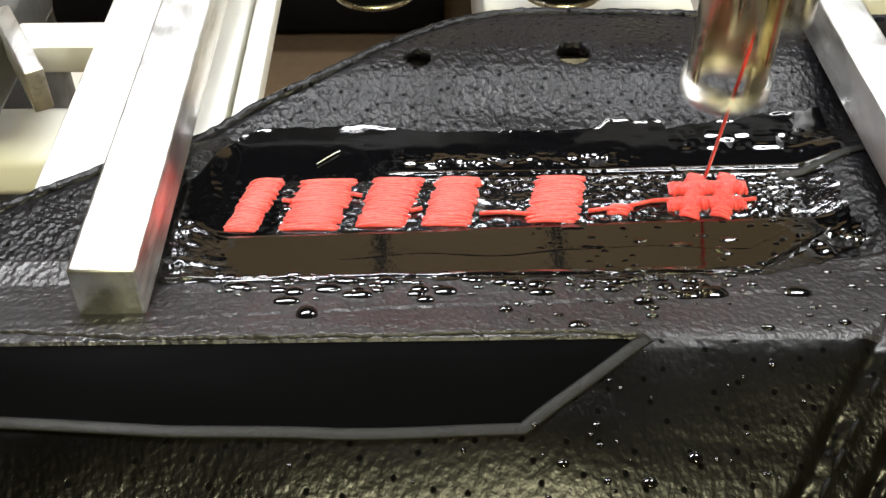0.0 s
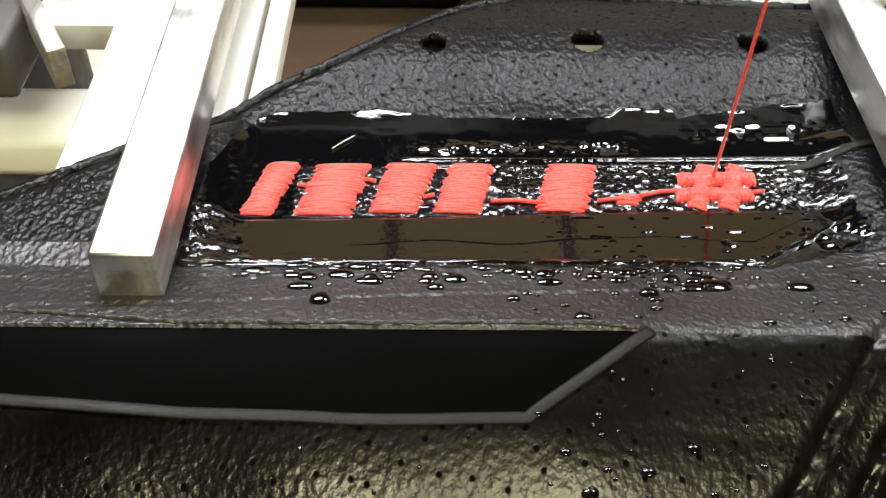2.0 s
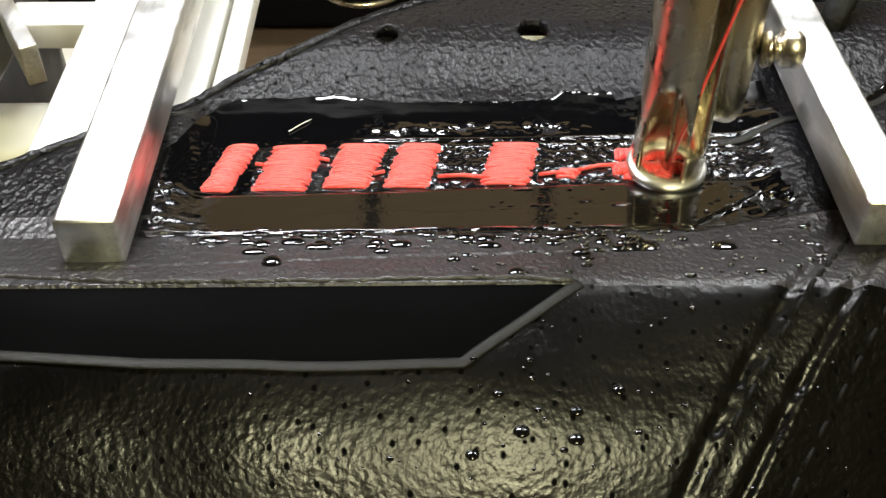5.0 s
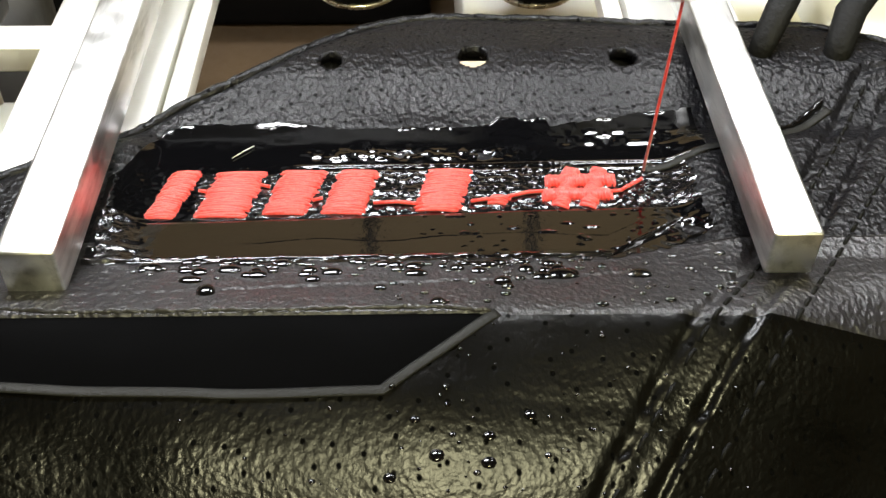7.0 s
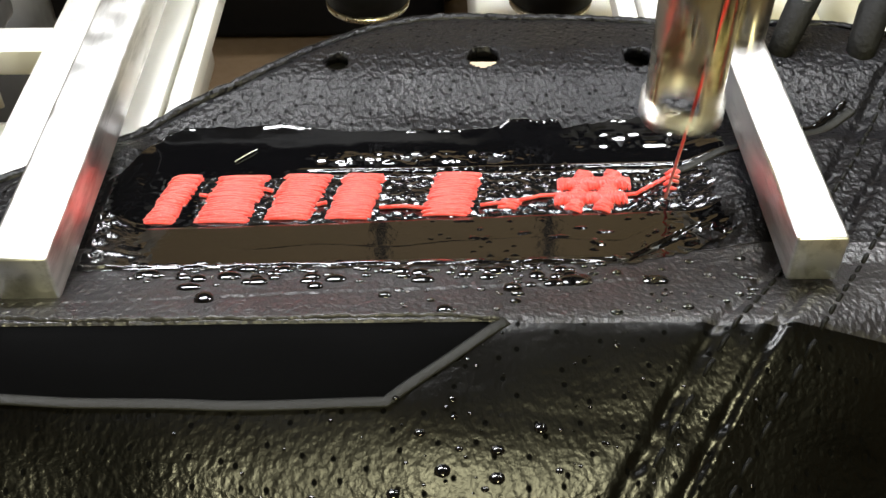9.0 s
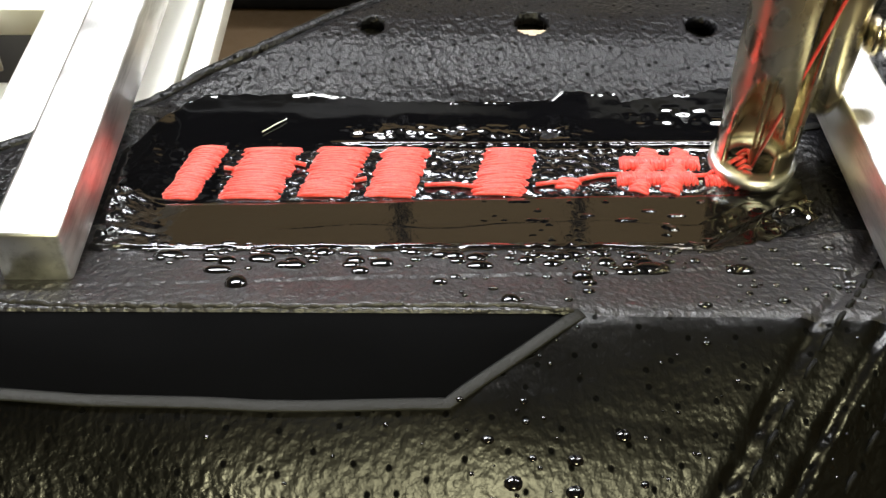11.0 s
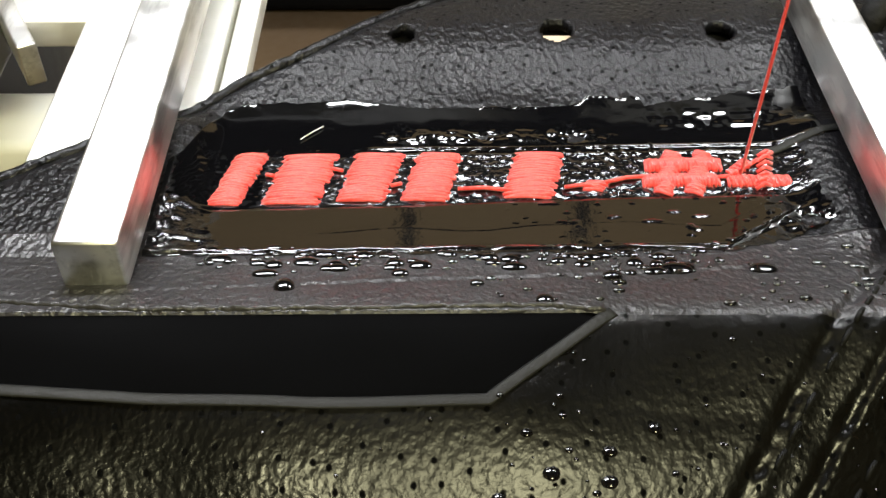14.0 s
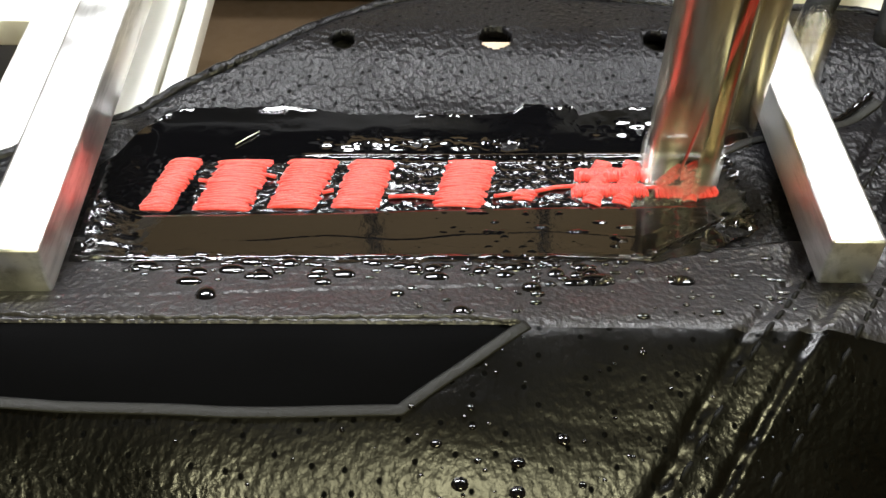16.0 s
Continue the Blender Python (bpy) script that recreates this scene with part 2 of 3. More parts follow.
HOLES = ((16.1, 20.6, 1.6, 2.0), (35.7, 21.5, 2.1, 2.5), (56.6, 21.0, 2.0, 2.1))
PATCH = ((-70, -29.0), (-21.6, -28.6), (-7, -30.3), (13.6, -30.2), (29.5, -29.9), (35.9, -30.9), (24.5, -39.3), (9.2, -39.5), (-4.6, -39.1), (-18.6, -38.1), (-70, -34))


def inside(poly, x, y):
    hit = np.zeros(np.shape(x), bool)
    for (ax, ay), (bx, by) in zip(poly, poly[1:] + poly[:1]):
        cross = ((ay > y) != (by > y)) & (x < (bx - ax) * (y - ay) / ((by - ay) if by != ay else 1e-9) + ax)
        hit ^= cross
    return hit


def sheet(name, xs, y_low, y_high, rows, height, keep, mat, parent, label="", skirt=0.0):
    """A curved sheet over a grid of columns xs, between two borders."""
    t = np.linspace(0, 1, rows)
    X = np.repeat(xs[:, None], rows, 1)
    Y = y_low(xs)[:, None] * (1 - t) + y_high(xs)[:, None] * t
    Z = height(X, Y)
    co = np.stack([X, Y, Z], 2).reshape(-1, 3) * MM
    n = len(xs)
    i, j = np.meshgrid(np.arange(n - 1), np.arange(rows - 1), indexing="ij")
    a = (i * rows + j)
    cx, cy = (X[:-1, :-1] + X[1:, 1:]) / 2, (Y[:-1, :-1] + Y[1:, 1:]) / 2
    ok = keep(cx, cy).ravel()
    quads = np.stack([a, a + rows, a + rows + 1, a + 1], 2).reshape(-1, 4)[ok]
    used = np.unique(quads)
    back = np.full(len(co), -1)
    back[used] = np.arange(len(used))
    me = bpy.data.meshes.new(name)
    me.from_pydata(co[used].tolist(), [], back[quads].tolist())
    me.materials.append(mat)
    me.polygons.foreach_set("use_smooth", [True] * len(me.polygons))
    me.update()
    ob = new(name, me)
    if skirt:
        s = ob.modifiers.new("thickness", "SOLIDIFY")
        s.thickness, s.offset = skirt * MM, -1
    ob.parent = parent
    return tagged(ob, label)


glove = thing("leather_glove", "black grained leather glove panel, wet, clamped for embroidery", "glove")
XS = np.arange(-56, 116, 0.32)
flat = lambda v: (lambda x: np.full(np.shape(x), float(v)))


def not_in_hole(x, y):
    ok = np.ones(np.shape(x), bool)
    for hx, hy, rx, ry in HOLES:
        ok &= ((x - hx) / rx) ** 2 + ((y - hy) / ry) ** 2 > 1
    return ok


sheet("back_panel", XS, flat(-15.0), edge_y, 170, skin, not_in_hole, LEATHER, glove, "grained leather with lace holes", 1.6)
BAND_LOW = lambda x: np.interp(x, (34, 38), (-30.6, -31.9))
sheet("wet_band", XS, BAND_LOW, flat(-15.0), 60, skin, lambda x, y: np.ones(np.shape(x), bool), WET, glove, "wet glossy leather band, lightened for sheen", 1.6)
sheet("front_roll", XS, flat(-80), flat(-30.1), 170, lambda x, y: skin(x, y) + 0.04, lambda x, y: ~inside(PATCH, x, y) & (y < BAND_LOW(x) + 0.5), ROLL, glove, "perforated leather roll with water drops")
sheet("smooth_inset", XS, flat(-41), flat(-28), 60, lambda x, y: skin(x, y) - 0.35, lambda x, y: inside(PATCH, x, y) | ((y > -30.6) & (y < -29) & (x < 30)), SMOOTH, glove, "smooth black inset")


def on_skin(points, lift=0.0, step=0.5):
    out = []
    for (ax, ay), (bx, by) in zip(points, points[1:]):
        k = max(2, int(math.hypot(bx - ax, by - ay) / step))
        for i in range(k):
            x, y = ax + (bx - ax) * i / k, ay + (by - ay) * i / k
            out.append((x, y, float(skin(x, y)) + lift))
    x, y = points[-1]
    out.append((x, y, float(skin(x, y)) + lift))
    return out


part("piping", tube(on_skin(PATCH[5:], 0.02), 0.62, 8, flat=0.16), PIPING, glove, "dull grey piping")
wp = on_skin(((-56, -28.9), (-21.6, -28.5), (-7, -30.2), (13.6, -30.1), (29.5, -29.8), (35.2, -30.7)), 0.05)
part("welt", tube([(x, y + 0.12 * random.uniform(-1, 1), z + 0.10 * random.uniform(-1, 1)) for x, y, z in wp], [0.24 + 0.1 * random.random() for _ in wp], 8), WELT, glove, "cut leather edge")
rim = [(x, float(edge_y(x)) - 0.3) for x in np.arange(-50, 112, 1.5)]
rp = on_skin(rim, 0.25, 0.8)
part("edge_binding", tube([(x, y, z + 0.1 * random.uniform(-1, 1)) for x, y, z in rp], [0.75 + 0.12 * random.random() for _ in rp], 8), LEATHER, glove, "turned leather edge")
# stitches along the crease
for side in (3.3, -3.4):
    for (ax, ay), (bx, by) in zip(CREASE, CREASE[1:]):
        L = math.hypot(bx - ax, by - ay)
        nx, ny = (by - ay) / L, -(bx - ax) / L
        for k in range(int(L / 2.6)):
            a, b = (k + 0.15) * 2.6 / L, (k + 0.85) * 2.6 / L
            pts = [(ax + (bx - ax) * s + nx * side, ay + (by - ay) * s + ny * side) for s in (a, (a + b) / 2, b)]
            part("stitch", tube([(x, y, float(skin(x, y)) + h) for (x, y), h in zip(pts, (-0.1, 0.25, -0.1))], 0.24, 6), LACE, glove)
# Added dark blocks stand in for the shade seen through the lace holes.
for x0, x1 in ((12.8, 19.5), (31.5, 40), (51.5, 61)):
    part("hole_shade", block(x0, x1, 25.4 if 20 < x0 < 40 else 14, 25 if x0 < 20 else 30, -0.6, 0.2, 0.2), LACE, glove, "added dark block for the shade in a lace hole")
# lacing
part("lace", tube([(75, 21, 1), (76.5, 22.5, 4.5), (79, 26, 8), (82, 31, 10), (86, 37, 9), (90, 44, 4)], [1.4, 1.9, 2.1, 2.1, 2.0, 1.8], 12, flat=0.7), LACE, glove, "black rawhide lace")
part("lace", tube([(86, 20, 1), (87, 22, 4), (89, 26, 7), (93, 31, 8), (99, 36, 5)], [1.6, 2.0, 2.2, 2.2, 2.0], 12, flat=0.7), LACE, glove, "black rawhide lace")

# ---- the wet film under the lettering ----
FT_X = (-9.4, -8.3, -7.4, -6.3, -4.9, -2.3, 7.9, 11.3, 15.8, 26.3, 36.4, 38.7, 44.9, 45.4, 56.7, 66)
FT_Y = (-3.6, -2.0, 1.6, 5.2, 7.4, 8.8, 9.1, 9.3, 8.2, 8.2, 8.3, 10.0, 9.9, 8.3, 10.5, 11.9)


def film_top(x):
    return np.interp(x, FT_X, FT_Y) + 0.25 * wobble(x, 3, 1.1) + 0.15 * wobble(x, 9, 0.4)


def film_low(x):
    return np.interp(x, (-9.4, 22, 50, 55, 60, 66), (-18.5, -18.2, -18.0, -16.4, -13.6, -11)) + 0.2 * wobble(x, 30, 1.5) + 0.4 * wobble(x, 33, 0.9)


def strip_top(x):
    return np.interp(x, (-8, 10, 28, 53), (-9.6, -9.2, -8.3, -7.5)) + 0.12 * wobble(x, 14, 5)


def strip_low(x):
    return np.interp(x, (-8, 22, 50, 60), (-17.9, -17.3, -17.2, -9.5))


def film_height(x, y):
    top, low = strip_top(x), strip_low(x)
    base = skin(x, y)
    # the taut flat strip below the lettering
    t = np.clip((top - y) / (top - low), 0, 1)
    taut = skin(x, top) + 0.185 * (top - y) + 0.05
    on = smoothstep(0.0, 0.04, t) * smoothstep(1.0, 0.97, t) * smoothstep(-7.5, -4.5, x) * smoothstep(61, 57, x)
    z = base + (taut - base) * on + 0.10
    letters = smoothstep(top - 0.1, top + 0.4, y) * smoothstep(1.4, 0.2, y) * smoothstep(62, 55, x)
    z = z + letters * (0.07 * wobble(x, y, 0.42) + 0.07 * wobble(x, y * 0.6, 0.8)) * (0.5 + 0.5 * smoothstep(12, 24, x))
    upper = smoothstep(1.0, 2.0, y)
    z = z + upper * (0.02 * wobble(x * 0.5, y, 1.3) + 0.05 * wobble(x, y, 5.0))
    # two creases that run the whole length, and the wet gathers above them
    for at, h in ((0.9, 0.18), (-0.35, 0.13)):
        c = at + 0.022 * np.maximum(x - 30, 0)
        z = z + h * np.exp(-(((y - c) / 0.16) ** 2)) * smoothstep(10, 18, x)
    z = z + np.exp(-(((y - 3.0) / 1.1) ** 2)) * smoothstep(11, 18, x) * smoothstep(43, 37, x) * (0.16 * wobble(x * 0.6, y * 1.2, 0.7) + 0.05 * wobble(x, y, 0.3) + 0.28 * wobble(x, y, 2.6) + 0.1)
    z = z + np.exp(-(((y - 5.6 - 0.03 * (x - 46)) / 1.7) ** 2)) * smoothstep(44, 48, x) * 0.13 * wobble(x * 0.7, y, 0.75)
    # ripples in the strip
    z = z + on * (0.012 * wobble(x * 0.35, y, 2.0) + 0.022 * np.exp(-(((y - low - 4.0 - 0.7 * wobble(x, 0, 8)) / 0.2) ** 2)) * smoothstep(2, 12, x))
    z = z + on * 0.10 * smoothstep(0.72, 0.8, wobble(x, y, 0.9)) * smoothstep(24, 36, x)
    # beaded lower lip and the drips under it
    z = z + 0.36 * np.exp(-(((y - low + 0.1) / 0.32) ** 2)) * (0.85 + 0.6 * wobble(x, 4, 1.6)) * smoothstep(60, 52, x)
    under = smoothstep(low - 0.5, low - 1.2, y) * smoothstep(54, 48, x)
    z = z + under * (0.08 * wobble(x * 0.6, y, 0.6) + 0.12 * np.maximum(wobble(x, y, 1.5), 0))
    # the torn wet end
    torn = np.exp(-(((x - 60.3) / 2.2) ** 2) - (((y + 13.0) / 3.4) ** 2))
    z = z + torn * (0.85 * wobble(x, y, 2.0) + 0.25 * wobble(x, y, 0.9))
    z = z + smoothstep(52, 58, x) * (0.07 * wobble(x, y, 1.8) + 0.05 * wobble(x * 0.6, y, 0.6)) * smoothstep(2.5, 0.5, y)
    # the lifted, beaded upper edge
    z = z + (0.10 + 0.14 * wobble(x, 21, 0.4)) * np.exp(-(((film_top(x) - y - 0.18) / 0.13) ** 2)) * smoothstep(-0.1, 0.5, wobble(x, 50, 2.2)) * (0.35 + 0.65 * smoothstep(9, 15, x))
    left = smoothstep(-2.0, -5, x + 0.25 * (y + 14)) * smoothstep(-8.6, -9.4, y) * smoothstep(-17.5, -16.5, y)
    return z + left * 0.16 * wobble(x, y, 0.8)


def crinkled(x, y):
    top, low = strip_top(x), strip_low(x)
    letters = (y > top + 0.15) & (y < -0.5 + 0.2 * wobble(x, 8, 3)) & (x > 1)
    return letters | ((y < low - 0.5) & (x > 3) & (x < 54)) | ((x < -3.5 - 0.25 * (y + 14) + wobble(y, 6, 2)) & (y < -9))


def on_film(x, y):
    return (x < 61.6 + 1.1 * wobble(y, 3, 1.7) + 0.5 * wobble(y, 8, 0.6)) | (y > 0.6)


film = thing("wet_film", "glossy wet clear film lying over black leather, wrinkled and dripping", "film")
sheet("film_sheet", np.arange(-9.4, 64.8, 0.2), film_low, film_top, 190, film_height, lambda x, y: on_film(x, y) & ~crinkled(x, y), FILM, film, "smooth glossy wet film")
sheet("crinkled_film", np.arange(-9.4, 64.8, 0.2), film_low, film_top, 190, film_height, lambda x, y: on_film(x, y) & crinkled(x, y), CRINKLE, film, "finely crinkled wet film")
fold = on_skin(((56.5, -0.4), (59, 0.2), (64, 1.4), (73, 3.6), (77.4, 6.4), (83, 11.0)), 0.12, 0.6)
part("folded_edge", tube([(x, y, z + 0.05 * random.uniform(-1, 1)) for x, y, z in fold], 0.6, 8, flat=0.3), PIPING, film, "pale wet fold")
bead = on_skin(((72.5, 4.6), (77.2, 7.6), (82.5, 12.4)), 0.2, 0.5)
part("beaded_lip", tube([(x, y, z + 0.2 * random.uniform(-1, 1)) for x, y, z in bead], [0.3 + 0.22 * random.random() for _ in bead], 8), FILM, film, "glossy beaded wet lip")
part("scratch", tube([(4.5, 2.4, 0.35), (5.7, 3.6, 0.42), (7.0, 4.8, 0.4)], 0.07, 6), WHITE, film, "fine pale fibre")

# ---- water ----
water = thing("water_drops", "clear water drops scattered on black leather", "water")
bm = bmesh.new()
bmesh.ops.create_uvsphere(bm, u_segments=12, v_segments=8, radius=1.0)
for v in bm.verts:
    v.co.z = max(v.co.z, -0.1) * 0.5
DROP = finish("drop", bm, WATER)
rng = random.Random(5)
SPOTS = [(rng.uniform(24, 63), rng.uniform(-30, -17), rng.choice((0.14, 0.2, 0.25, 0.35, 0.5))) for _ in range(80)]
SPOTS += [(rng.uniform(5, 48), rng.uniform(-52, -33), rng.choice((0.18, 0.25, 0.4))) for _ in range(40)]
SPOTS += [(rng.uniform(54, 63), rng.uniform(-14, 6), rng.choice((0.2, 0.3))) for _ in range(20)]
SPOTS += [(rng.uniform(-4, 49), rng.choice((-17.1, -17.4, -18.2, -19.2, -20.5)) + rng.uniform(-0.3, 0.3), rng.choice((0.25, 0.35, 0.5))) for _ in range(70)]
SPOTS += [(rng.uniform(-3, 47), rng.triangular(-23.2, -18.3, -18.8), rng.choice((0.3, 0.45, 0.6, 0.85))) for _ in range(75)]
SPOTS += [(rng.uniform(16, 62), rng.uniform(-48, -32), rng.choice((0.12, 0.16, 0.24))) for _ in range(60)]
SPOTS += [(5.9, -26.0, 1.1), (24.0, -25.4, 0.6), (27.6, -41.9, 0.6), (29.6, -44.6, 0.85), (34.6, -42.9, 0.75), (34.5, -44.9, 0.85), (33.4, -45.7, 0.45), (30.7, -40.5, 0.4), (38.6, -40.9, 0.7), (25.2, -46.2, 0.7), (37.0, -24.0, 1.0), (43.5, -22.5, 1.2), (41.5, -22.8, 0.8), (52, -22.5, 1.0), (30, -29.2, 0.8)]
for x, y, r in SPOTS:
    if inside(PATCH, x, y):
        continue
    ob = new("drop", DROP)
    ob.parent = water
    ob.location = Vector((x, y, float(skin(x, y)) + 0.12)) * MM
    ob.scale = (r * (rng.uniform(0.9, 1.6) if y > -31 else 0.9), r * rng.uniform(0.7, 1.0), r * (0.6 if y > -24 else 0.9))


# ---- embroidery ----
def satin(bm, a, b, width, pitch=0.21, rise=0.38, base=0.12, slant=None, seed=1):
    """Closely laid threads across the line from a to b."""
    r = random.Random(seed)
    a, b = Vector((*a, 0)), Vector((*b, 0))
    n = max(2, int((b - a).length / pitch))
    across = Vector((slant, 0, 0)).normalized() if slant else (b - a).cross(Vector((0, 0, 1))).normalized()
    path = []
    for i in range(n + 1):
        c = a.lerp(b, i / n) + Vector((r.uniform(-0.05, 0.05), r.uniform(-0.05, 0.05), 0))
        w = width / 2 * (1 + r.uniform(-0.12, 0.12))
        turn = 1 if i % 2 else -1
        for s in (-1, -0.82, -0.4, 0, 0.4, 0.82, 1):
            p = c + across * w * s * turn + (b - a).normalized() * pitch * 0.35 * s
            p.z = base + rise * min(1.0, 0.3 + 0.25 * min(i, n - i)) * (1 - abs(s) ** 3) - 0.1 * (abs(s) == 1) + r.uniform(-0.06, 0.06)
            path.append(p)
    tube(path, 0.2, 6, bm)
    return bm


lettering = thing("embroidered_lettering", "raised red satin-stitched bars and hash sign on wet black leather", "embroidery")
# foot and head of each bar along its slant, and its width
BARS = (((-3.0, -8.7), (-0.7, -0.2), 3.4), ((4.3, -8.6), (6.1, -0.4), 5.8), ((11.9, -8.2), (13.9, -0.3), 5.2), ((18.9, -8.1), (20.7, -0.3), 4.8), ((30.3, -7.7), (32.1, -0.3), 5.2))
for k, (a, b, w) in enumerate(BARS):
    part("letter_bar", satin(bmesh.new(), a, b, w, slant=1.0, seed=k), THREAD, lettering)
part("dot_bar", satin(bmesh.new(), (37.6, -6.6), (38.1, -5.3), 2.4, slant=1.0, seed=8), THREAD, lettering)
for k, (a, b, w) in enumerate((((45.2, -7.2), (47.4, -0.2), 1.9), ((48.6, -7.2), (50.8, -0.2), 1.9), ((43.9, -2.5), (52.4, -2.3), 1.9), ((43.3, -5.1), (51.6, -5.0), 1.9))):
    part("hash_stroke", satin(bmesh.new(), a, b, w, seed=20 + k, rise=0.40 + 0.15 * (k > 1)), THREAD, lettering)
for pts in (((22.6, -6.6), (25.5, -6.4), (28.6, -6.9)), ((34.4, -6.4), (36.4, -6.0), (37.4, -6.2)), ((39, -5.6), (41.5, -4.8), (43.8, -4.6)), ((1.2, -4.0), (2.2, -4.2)), ((8.6, -3.0), (9.8, -3.4)), ((15.2, -6.0), (16.4, -5.6)), ((51.6, -4.8), (53.0, -4.6))):
    part("running_thread", tube([(x, y, 0.42) for x, y in pts], 0.24, 6), THREAD, lettering)

digit = thing("embroidered_digit", "red number four being stitched into wet black leather", "embroidery")
STITCHES = []  # mesh, seconds at which it is sewn
seed = 60


def sew(bm, t):
    global seed
    seed += 1
    STITCHES.append((part("stitch", bm, THREAD, digit), t))


for i in range(6):
    a, b = i / 6, (i + 1) / 6
    p, q = Vector((53.0, -4.6, 0.45)), Vector((58.6, -0.6, 0.45))
    sew(tube([p.lerp(q, a), p.lerp(q, b) + Vector((0, 0, 0.15))], 0.25, 6), 6.4 + 0.22 * i)
for i in range(7):
    x0, y0 = 57.9 - 0.24 * i, -0.6 - 0.95 * i
    sew(tube([(x0 - 0.9, y0 - 0.3, 0.2), (x0, y0, 0.75), (x0 + 0.9, y0 + 0.25, 0.2)], 0.25, 6), 8.3 + 0.24 * i)
for i in range(9):
    x0 = 52.8 + 0.76 * i
    sew(satin(bmesh.new(), (x0, -5.2), (x0 + 0.72, -5.2 + 0.05), 1.7, seed=seed, rise=0.7), 10.2 + 0.22 * i)
for i in range(7):
    s = i / 6
    sew(satin(bmesh.new(), (53.4 + 2.6 * s, -4.0 + 2.6 * s), (53.8 + 2.6 * s, -3.6 + 2.6 * s), 1.3, seed=seed, rise=0.6), 12.3 + 0.42 * i)
for i in range(3):
    sew(satin(bmesh.new(), (56.9 - 0.2 * i, -2.4 - 1.6 * i), (56.7 - 0.2 * i, -3.2 - 1.6 * i), 1.5, seed=seed, rise=0.65), 15.2 + 0.25 * i)

# ---- the clamp ----
clamp = thing("hoop_clamp", "bright milled aluminium clamp frame gripping the leather glove", "clamp")
part("upper_bar", block(-15.0, -8.9, -25.0, 90, 4.2, 10.1, 0.35), ALU, clamp)
part("upper_bar", block(65.1, 70.4, -23.2, 90, 4.3, 10.1, 0.35), ALU, clamp)
part("lower_plate", block(-28.0, -8.0, -4, 90, -6.0, -2.2, 0.3), MATTE, clamp)
part("lower_ledge", block(-7.4, -4.4, 6, 90, -5.5, -2.4, 0.3), MATTE, clamp)
part("lower_plate", block(61.0, 78.0, 12, 90, -6.0, -2.2, 0.3), MATTE, clamp)
part("lower_ledge", block(57.2, 60.2, 24, 90, -5.5, -2.4, 0.3), MATTE, clamp)
part("cross_arm", block(-39.5, -27.6, 31.8, 38.2, -6.2, -2.0, 0.3), MATTE, clamp)
gusset = block(-1.3, 1.3, -9.5, 9.5, -7.5, -1.2, 0.3)
bmesh.ops.rotate(gusset, verts=gusset.verts, cent=(0, 0, 0), matrix=Matrix.Rotation(radians(29), 3, "Z"))
bmesh.ops.translate(gusset, verts=gusset.verts, vec=(-38.5, 33.0, 0))
part("gusset", gusset, ALU, clamp)
part("side_block", block(-85, -42.5, 28, 60, -12, -3, 1.0), GREY, clamp, "dark grey cast block")
part("back_rail", block(-85, 120, 92, 100, -6.0, 8.0, 0.4), ALU, clamp)

# ---- presser foot, needle, thread ----
foot = thing("presser_foot", "polished nickel presser foot with a ring around the needle", "presser foot")
ring = bmesh.new()
PROFILE = ((2.85, 0.75), (3.05, 0.98), (4.35, 1.02), (4.62, 0.82), (4.66, 0.2), (4.45, 0.0), (3.0, 0.0), (2.82, 0.2))
turns = [[ring.verts.new((r * math.cos(a), r * math.sin(a), z)) for r, z in PROFILE] for a in (2 * math.pi * k / 56 for k in range(56))]
for p, q in zip(turns, turns[1:] + turns[:1]):
    for k in range(8):
        ring.faces.new((p[k], q[k], q[(k + 1) % 8], p[(k + 1) % 8]))
bmesh.ops.recalc_face_normals(ring, faces=ring.faces)
part("foot_ring", ring, CHROME, foot, "bright polished ring")


def shell(r0, r1, z0, z1, keep, rows=24, cols=64):
    bm = bmesh.new()
    vs = [[bm.verts.new(((r0 + (r1 - r0) * j / rows) * math.cos(2 * math.pi * i / cols), (r0 + (r1 - r0) * j / rows) * math.sin(2 * math.pi * i / cols), z0 + (z1 - z0) * j / rows)) for j in range(rows + 1)] for i in range(cols)]
    for i in range(cols):
        for j in range(rows):
            a = math.degrees(2 * math.pi * (i + 0.5) / cols)
            if keep(a, z0 + (z1 - z0) * (j + 0.5) / rows):
                k = (i + 1) % cols
                bm.faces.new((vs[i][j], vs[k][j], vs[k][j + 1], vs[i][j + 1]))
    bmesh.ops.delete(bm, geom=[v for v in bm.verts if not v.link_faces], context="VERTS")
    bmesh.ops.solidify(bm, geom=bm.faces[:], thickness=0.6)
    return bm


def foot_keep(a, z):
    arch = abs(a - 244) < 42 and z < 2 + 11.5 * math.sqrt(1 - ((a - 244) / 42) ** 2)
    return not arch and not (286 < a < 326 and z > 4)


part("foot_tube", shell(4.15, 4.5, 1.0, 60, foot_keep, 90, 96), STEEL, foot)
part("foot_collar", lathe(((4.4, 30), (6.2, 30.5), (6.2, 44), (4.6, 44.5))), STEEL, foot)
part("bracket", lathe(((1.5, 7.4), (2.1, 8.6), (2.2, 14), (2.2, 60), (1.8, 60.4)), 24, None, (5.4, 0.4, 0)), STEEL, foot)
sc = lathe(((1.5, 0), (1.9, 0.3), (1.9, 0.9), (1.4, 1.2), (1.4, 2.0), (2.0, 2.3), (2.0, 4.0), (1.7, 4.3)), 24)
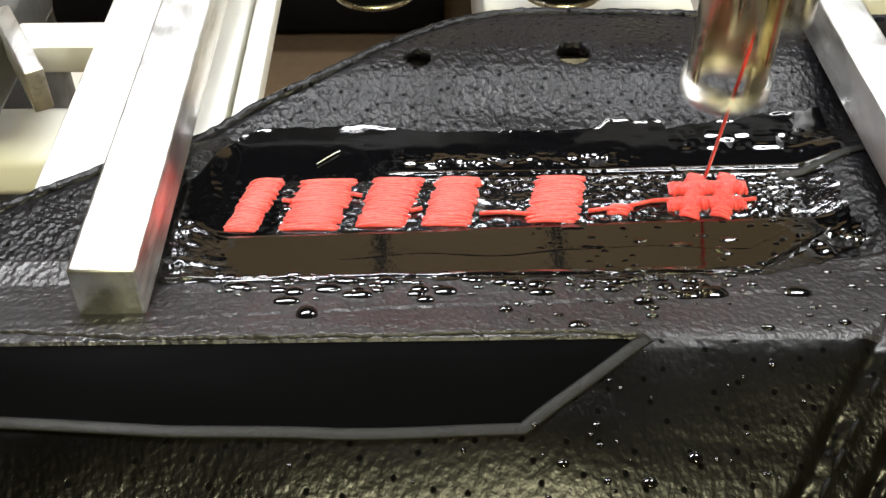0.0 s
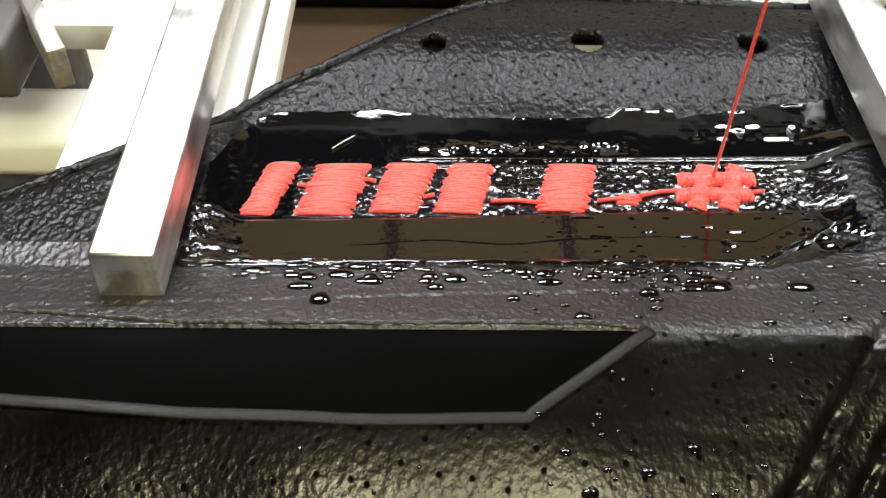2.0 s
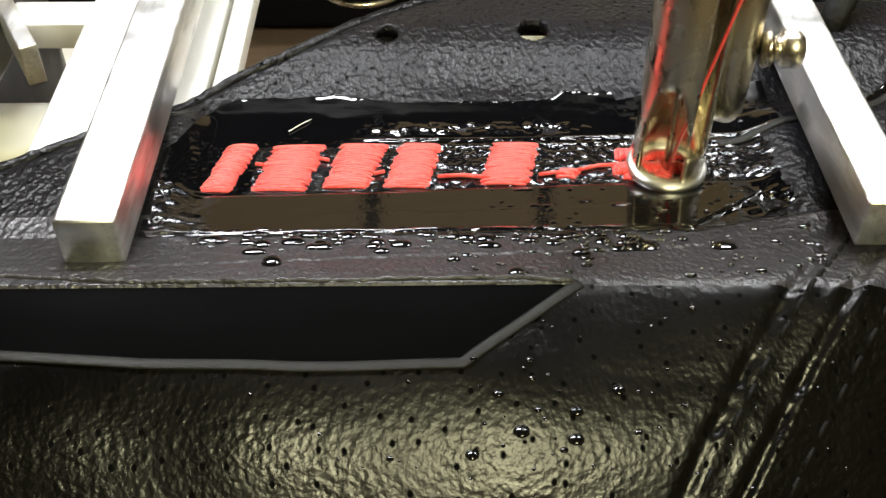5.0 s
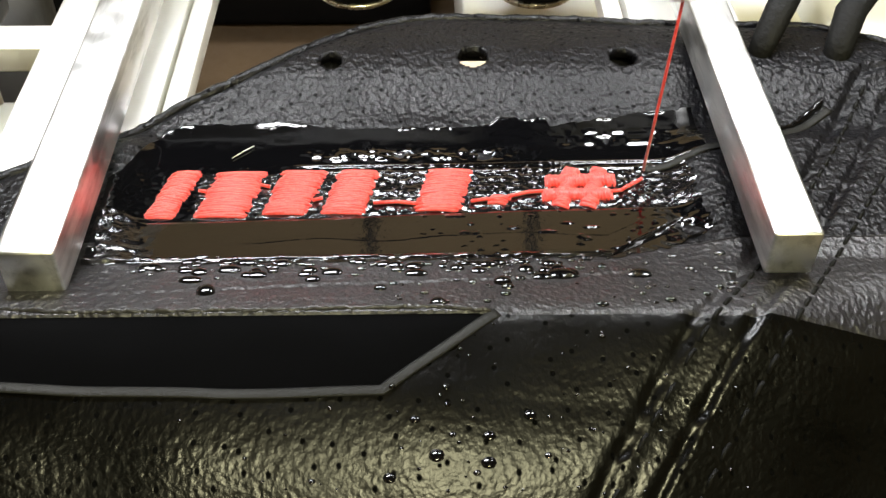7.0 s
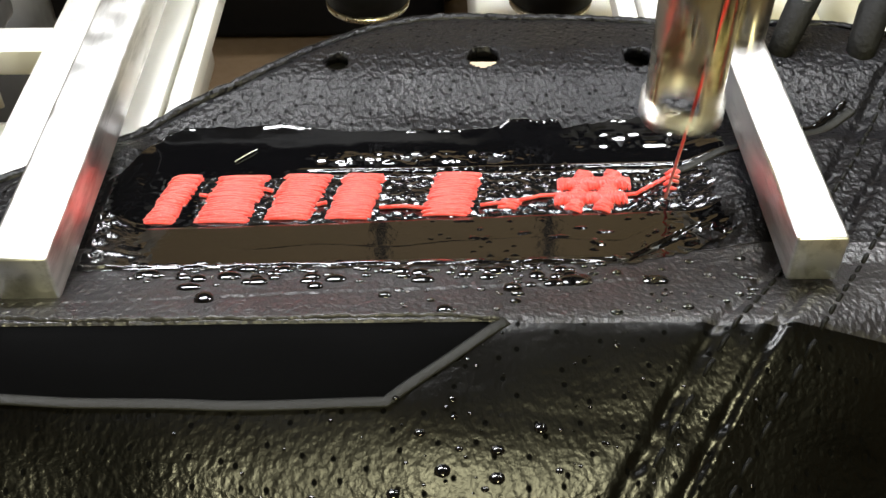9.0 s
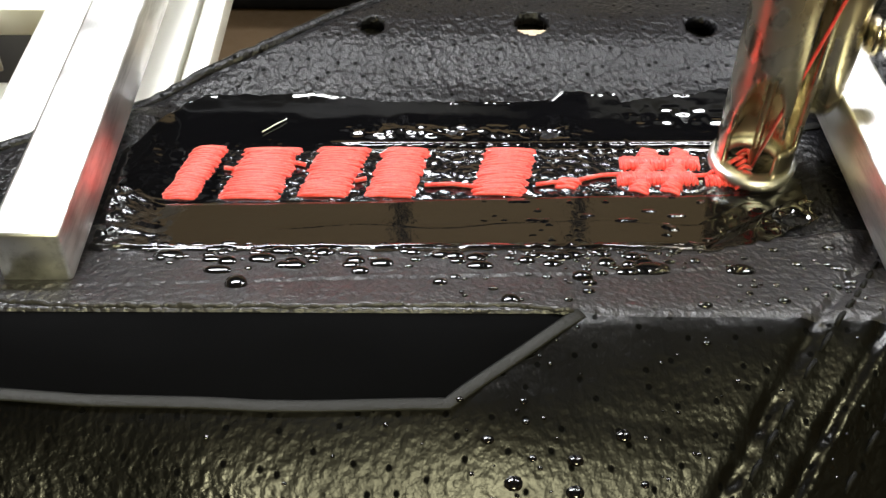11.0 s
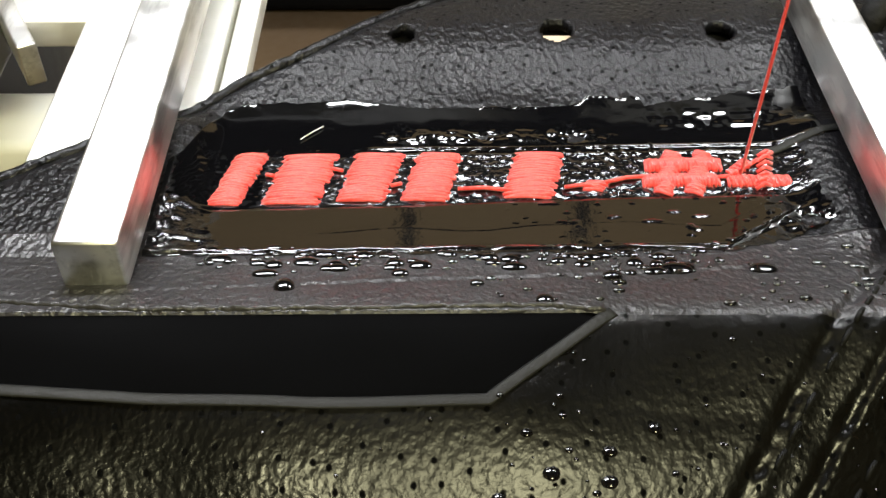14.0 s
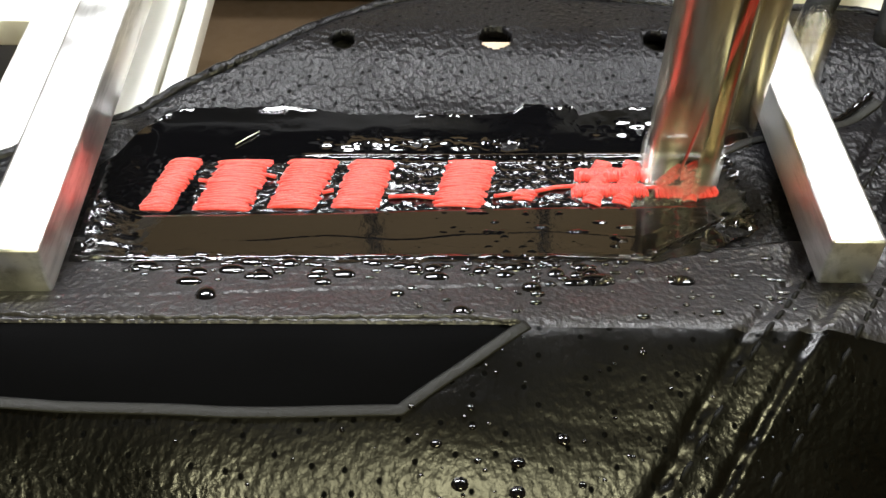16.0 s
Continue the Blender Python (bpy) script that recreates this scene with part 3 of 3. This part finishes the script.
bmesh.ops.rotate(sc, verts=sc.verts, cent=(0, 0, 0), matrix=Matrix.Rotation(radians(90), 3, "Y"))
bmesh.ops.translate(sc, verts=sc.verts, vec=(7.6, -0.5, 16.5))
part("set_screw", sc, STEEL, foot)

needle = thing("needle", "thin bright steel sewing needle", "needle")
part("blade", lathe(((0.03, 0), (0.3, 1.6), (0.42, 3.0), (0.42, 30), (0.85, 32), (0.85, 75)), 16), STEEL, needle)

yarn = thing("top_thread", "taut red sewing thread running up to the needle", "thread")
part("strand", tube([(0, 0, 0.3), (0.15, 0.2, 12), (0.3, 0.4, 25), (0.5, 0.6, 42), (0.7, 0.8, 80)], 0.20, 8), THREAD, yarn)

# ---- the machine and the room ----
bed = thing("machine_bed", "cream enamelled embroidery machine arm under the glove", "machine")
part("arm", block(-26, -9, -10, 70, -45, -24, 4), PAINT, bed)
# Head is out of view; its tall black cover blocks light and darkens reflections.
case = thing("needle_case", "black embroidery machine head above the glove", "machine")
part("front_cover", block(-170, 150, 100, 190, 100, 620, 8), DARK, case)
part("needle_bar", lathe(((3.2, 62), (3.2, 140)), 20), STEEL, case)
part("carrier", block(-9, 9, 8, 102, 118, 150, 3), DARK, case)
body = thing("sewing_machine", "black embroidery machine base standing on the table", "machine")
part("base", block(-260, -20, 236, 330, -111, -52, 5), DARK, body)
part("front_rail", block(-260, -24, 216, 236, -111, -80, 3), DARK, body)
unit = thing("machine_cover", "cream machine cover plate behind the glove", "machine")
part("plate", block(-18, 60, 100, 280, -75, -42, 3), WHITE, unit)
part("plate", block(62, 130, 90, 280, -75, -38, 3), WHITE, unit)
for x in (-41.3, -2.6):
    holder = thing("needle_holder", "black round needle holder with polished rim on the machine head", "needle holder", (x, 104, -26), group="needle holders")
    part("cap", lathe(((7.4, -6.8), (9.0, -5.6), (9.1, 2.2), (7.4, 4.5), (2.4, 5.0)), 32), DARK, holder)
    part("rim", lathe(((8.2, -7.6), (8.8, -7.3), (8.9, -6.4), (7.6, -6.2)), 32), STEEL, holder, "polished rim")
    part("stem", lathe(((1.3, 4.0), (1.3, 128)), 16), DARK, holder)
side = thing("drive_bracket", "dark grey machine bracket beside the clamp", "machine")
part("ledge", block(-132, -79, 41, 56, -36, -28, 2), WHITE, side)
part("casting", block(-150, -108, 70, 110, -77, -22, 9), GREY, side)
part("plate", block(-180, -92, 60, 170, -92, -78, 3), WHITE, side)

table = tagged(new("table_top", finish("table_top", block(-900, 900, -500, 900, -150, -112, 4), WOOD)), "brown laminate work table under the machine", "table", kind="structure")
# Unseen enclosure; wall tones are set for reflected light only.
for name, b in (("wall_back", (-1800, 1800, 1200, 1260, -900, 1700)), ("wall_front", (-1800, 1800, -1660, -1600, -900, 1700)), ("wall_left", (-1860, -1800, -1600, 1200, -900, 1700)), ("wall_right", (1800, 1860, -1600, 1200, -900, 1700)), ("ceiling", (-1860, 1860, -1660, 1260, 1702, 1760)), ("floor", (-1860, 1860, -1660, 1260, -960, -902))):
    tagged(new(name, finish(name, block(*b, 0), WALL if name in ("wall_back", "wall_left") else DIM)), "unseen tan wall, coloured for reflections" if name in ("wall_back", "wall_left") else "unseen room surface, darkened to cut bounce light", name.split("_")[0], kind="structure")


# ---- what moves ----
def motions():
    carried = [(t, pose(-x * MM, -y * MM, 0)) for t, x, y in NEEDLE]
    for ob in (glove, film, water, lettering, digit, clamp):
        walk(ob, carried)
    lift, sink, sway = [], [], []
    for k in range(481):
        t = k / FPS
        a = 2 * math.pi * ((t - 0.61) / 0.865 + 10 * t)
        c = (1 - math.cos(a)) / 2
        lift.append((t, pose(0, 0, (0.3 + 62 * max(0.0, c - 0.45)) * MM)))
        sink.append((t, pose(0, 0, (-6 + 40 * c) * MM)))
        lean = 11.0 * (1 - c) * (1 + 0.25 * math.sin(7.3 * t))
        sway.append((t, pose(0, -0.3 * MM, 0, 0.85 * lean, lean, 0)))
    walk(foot, lift)
    walk(needle, sink)
    walk(yarn, sway)
    for ob, t in STITCHES:
        walk(ob, [(0.0, pose(0, 0, -1.6 * MM)), (t - 0.1, pose(0, 0, -1.6 * MM)), (t, pose(0, 0, 0)), (16.0, pose(0, 0, 0))])


motions()
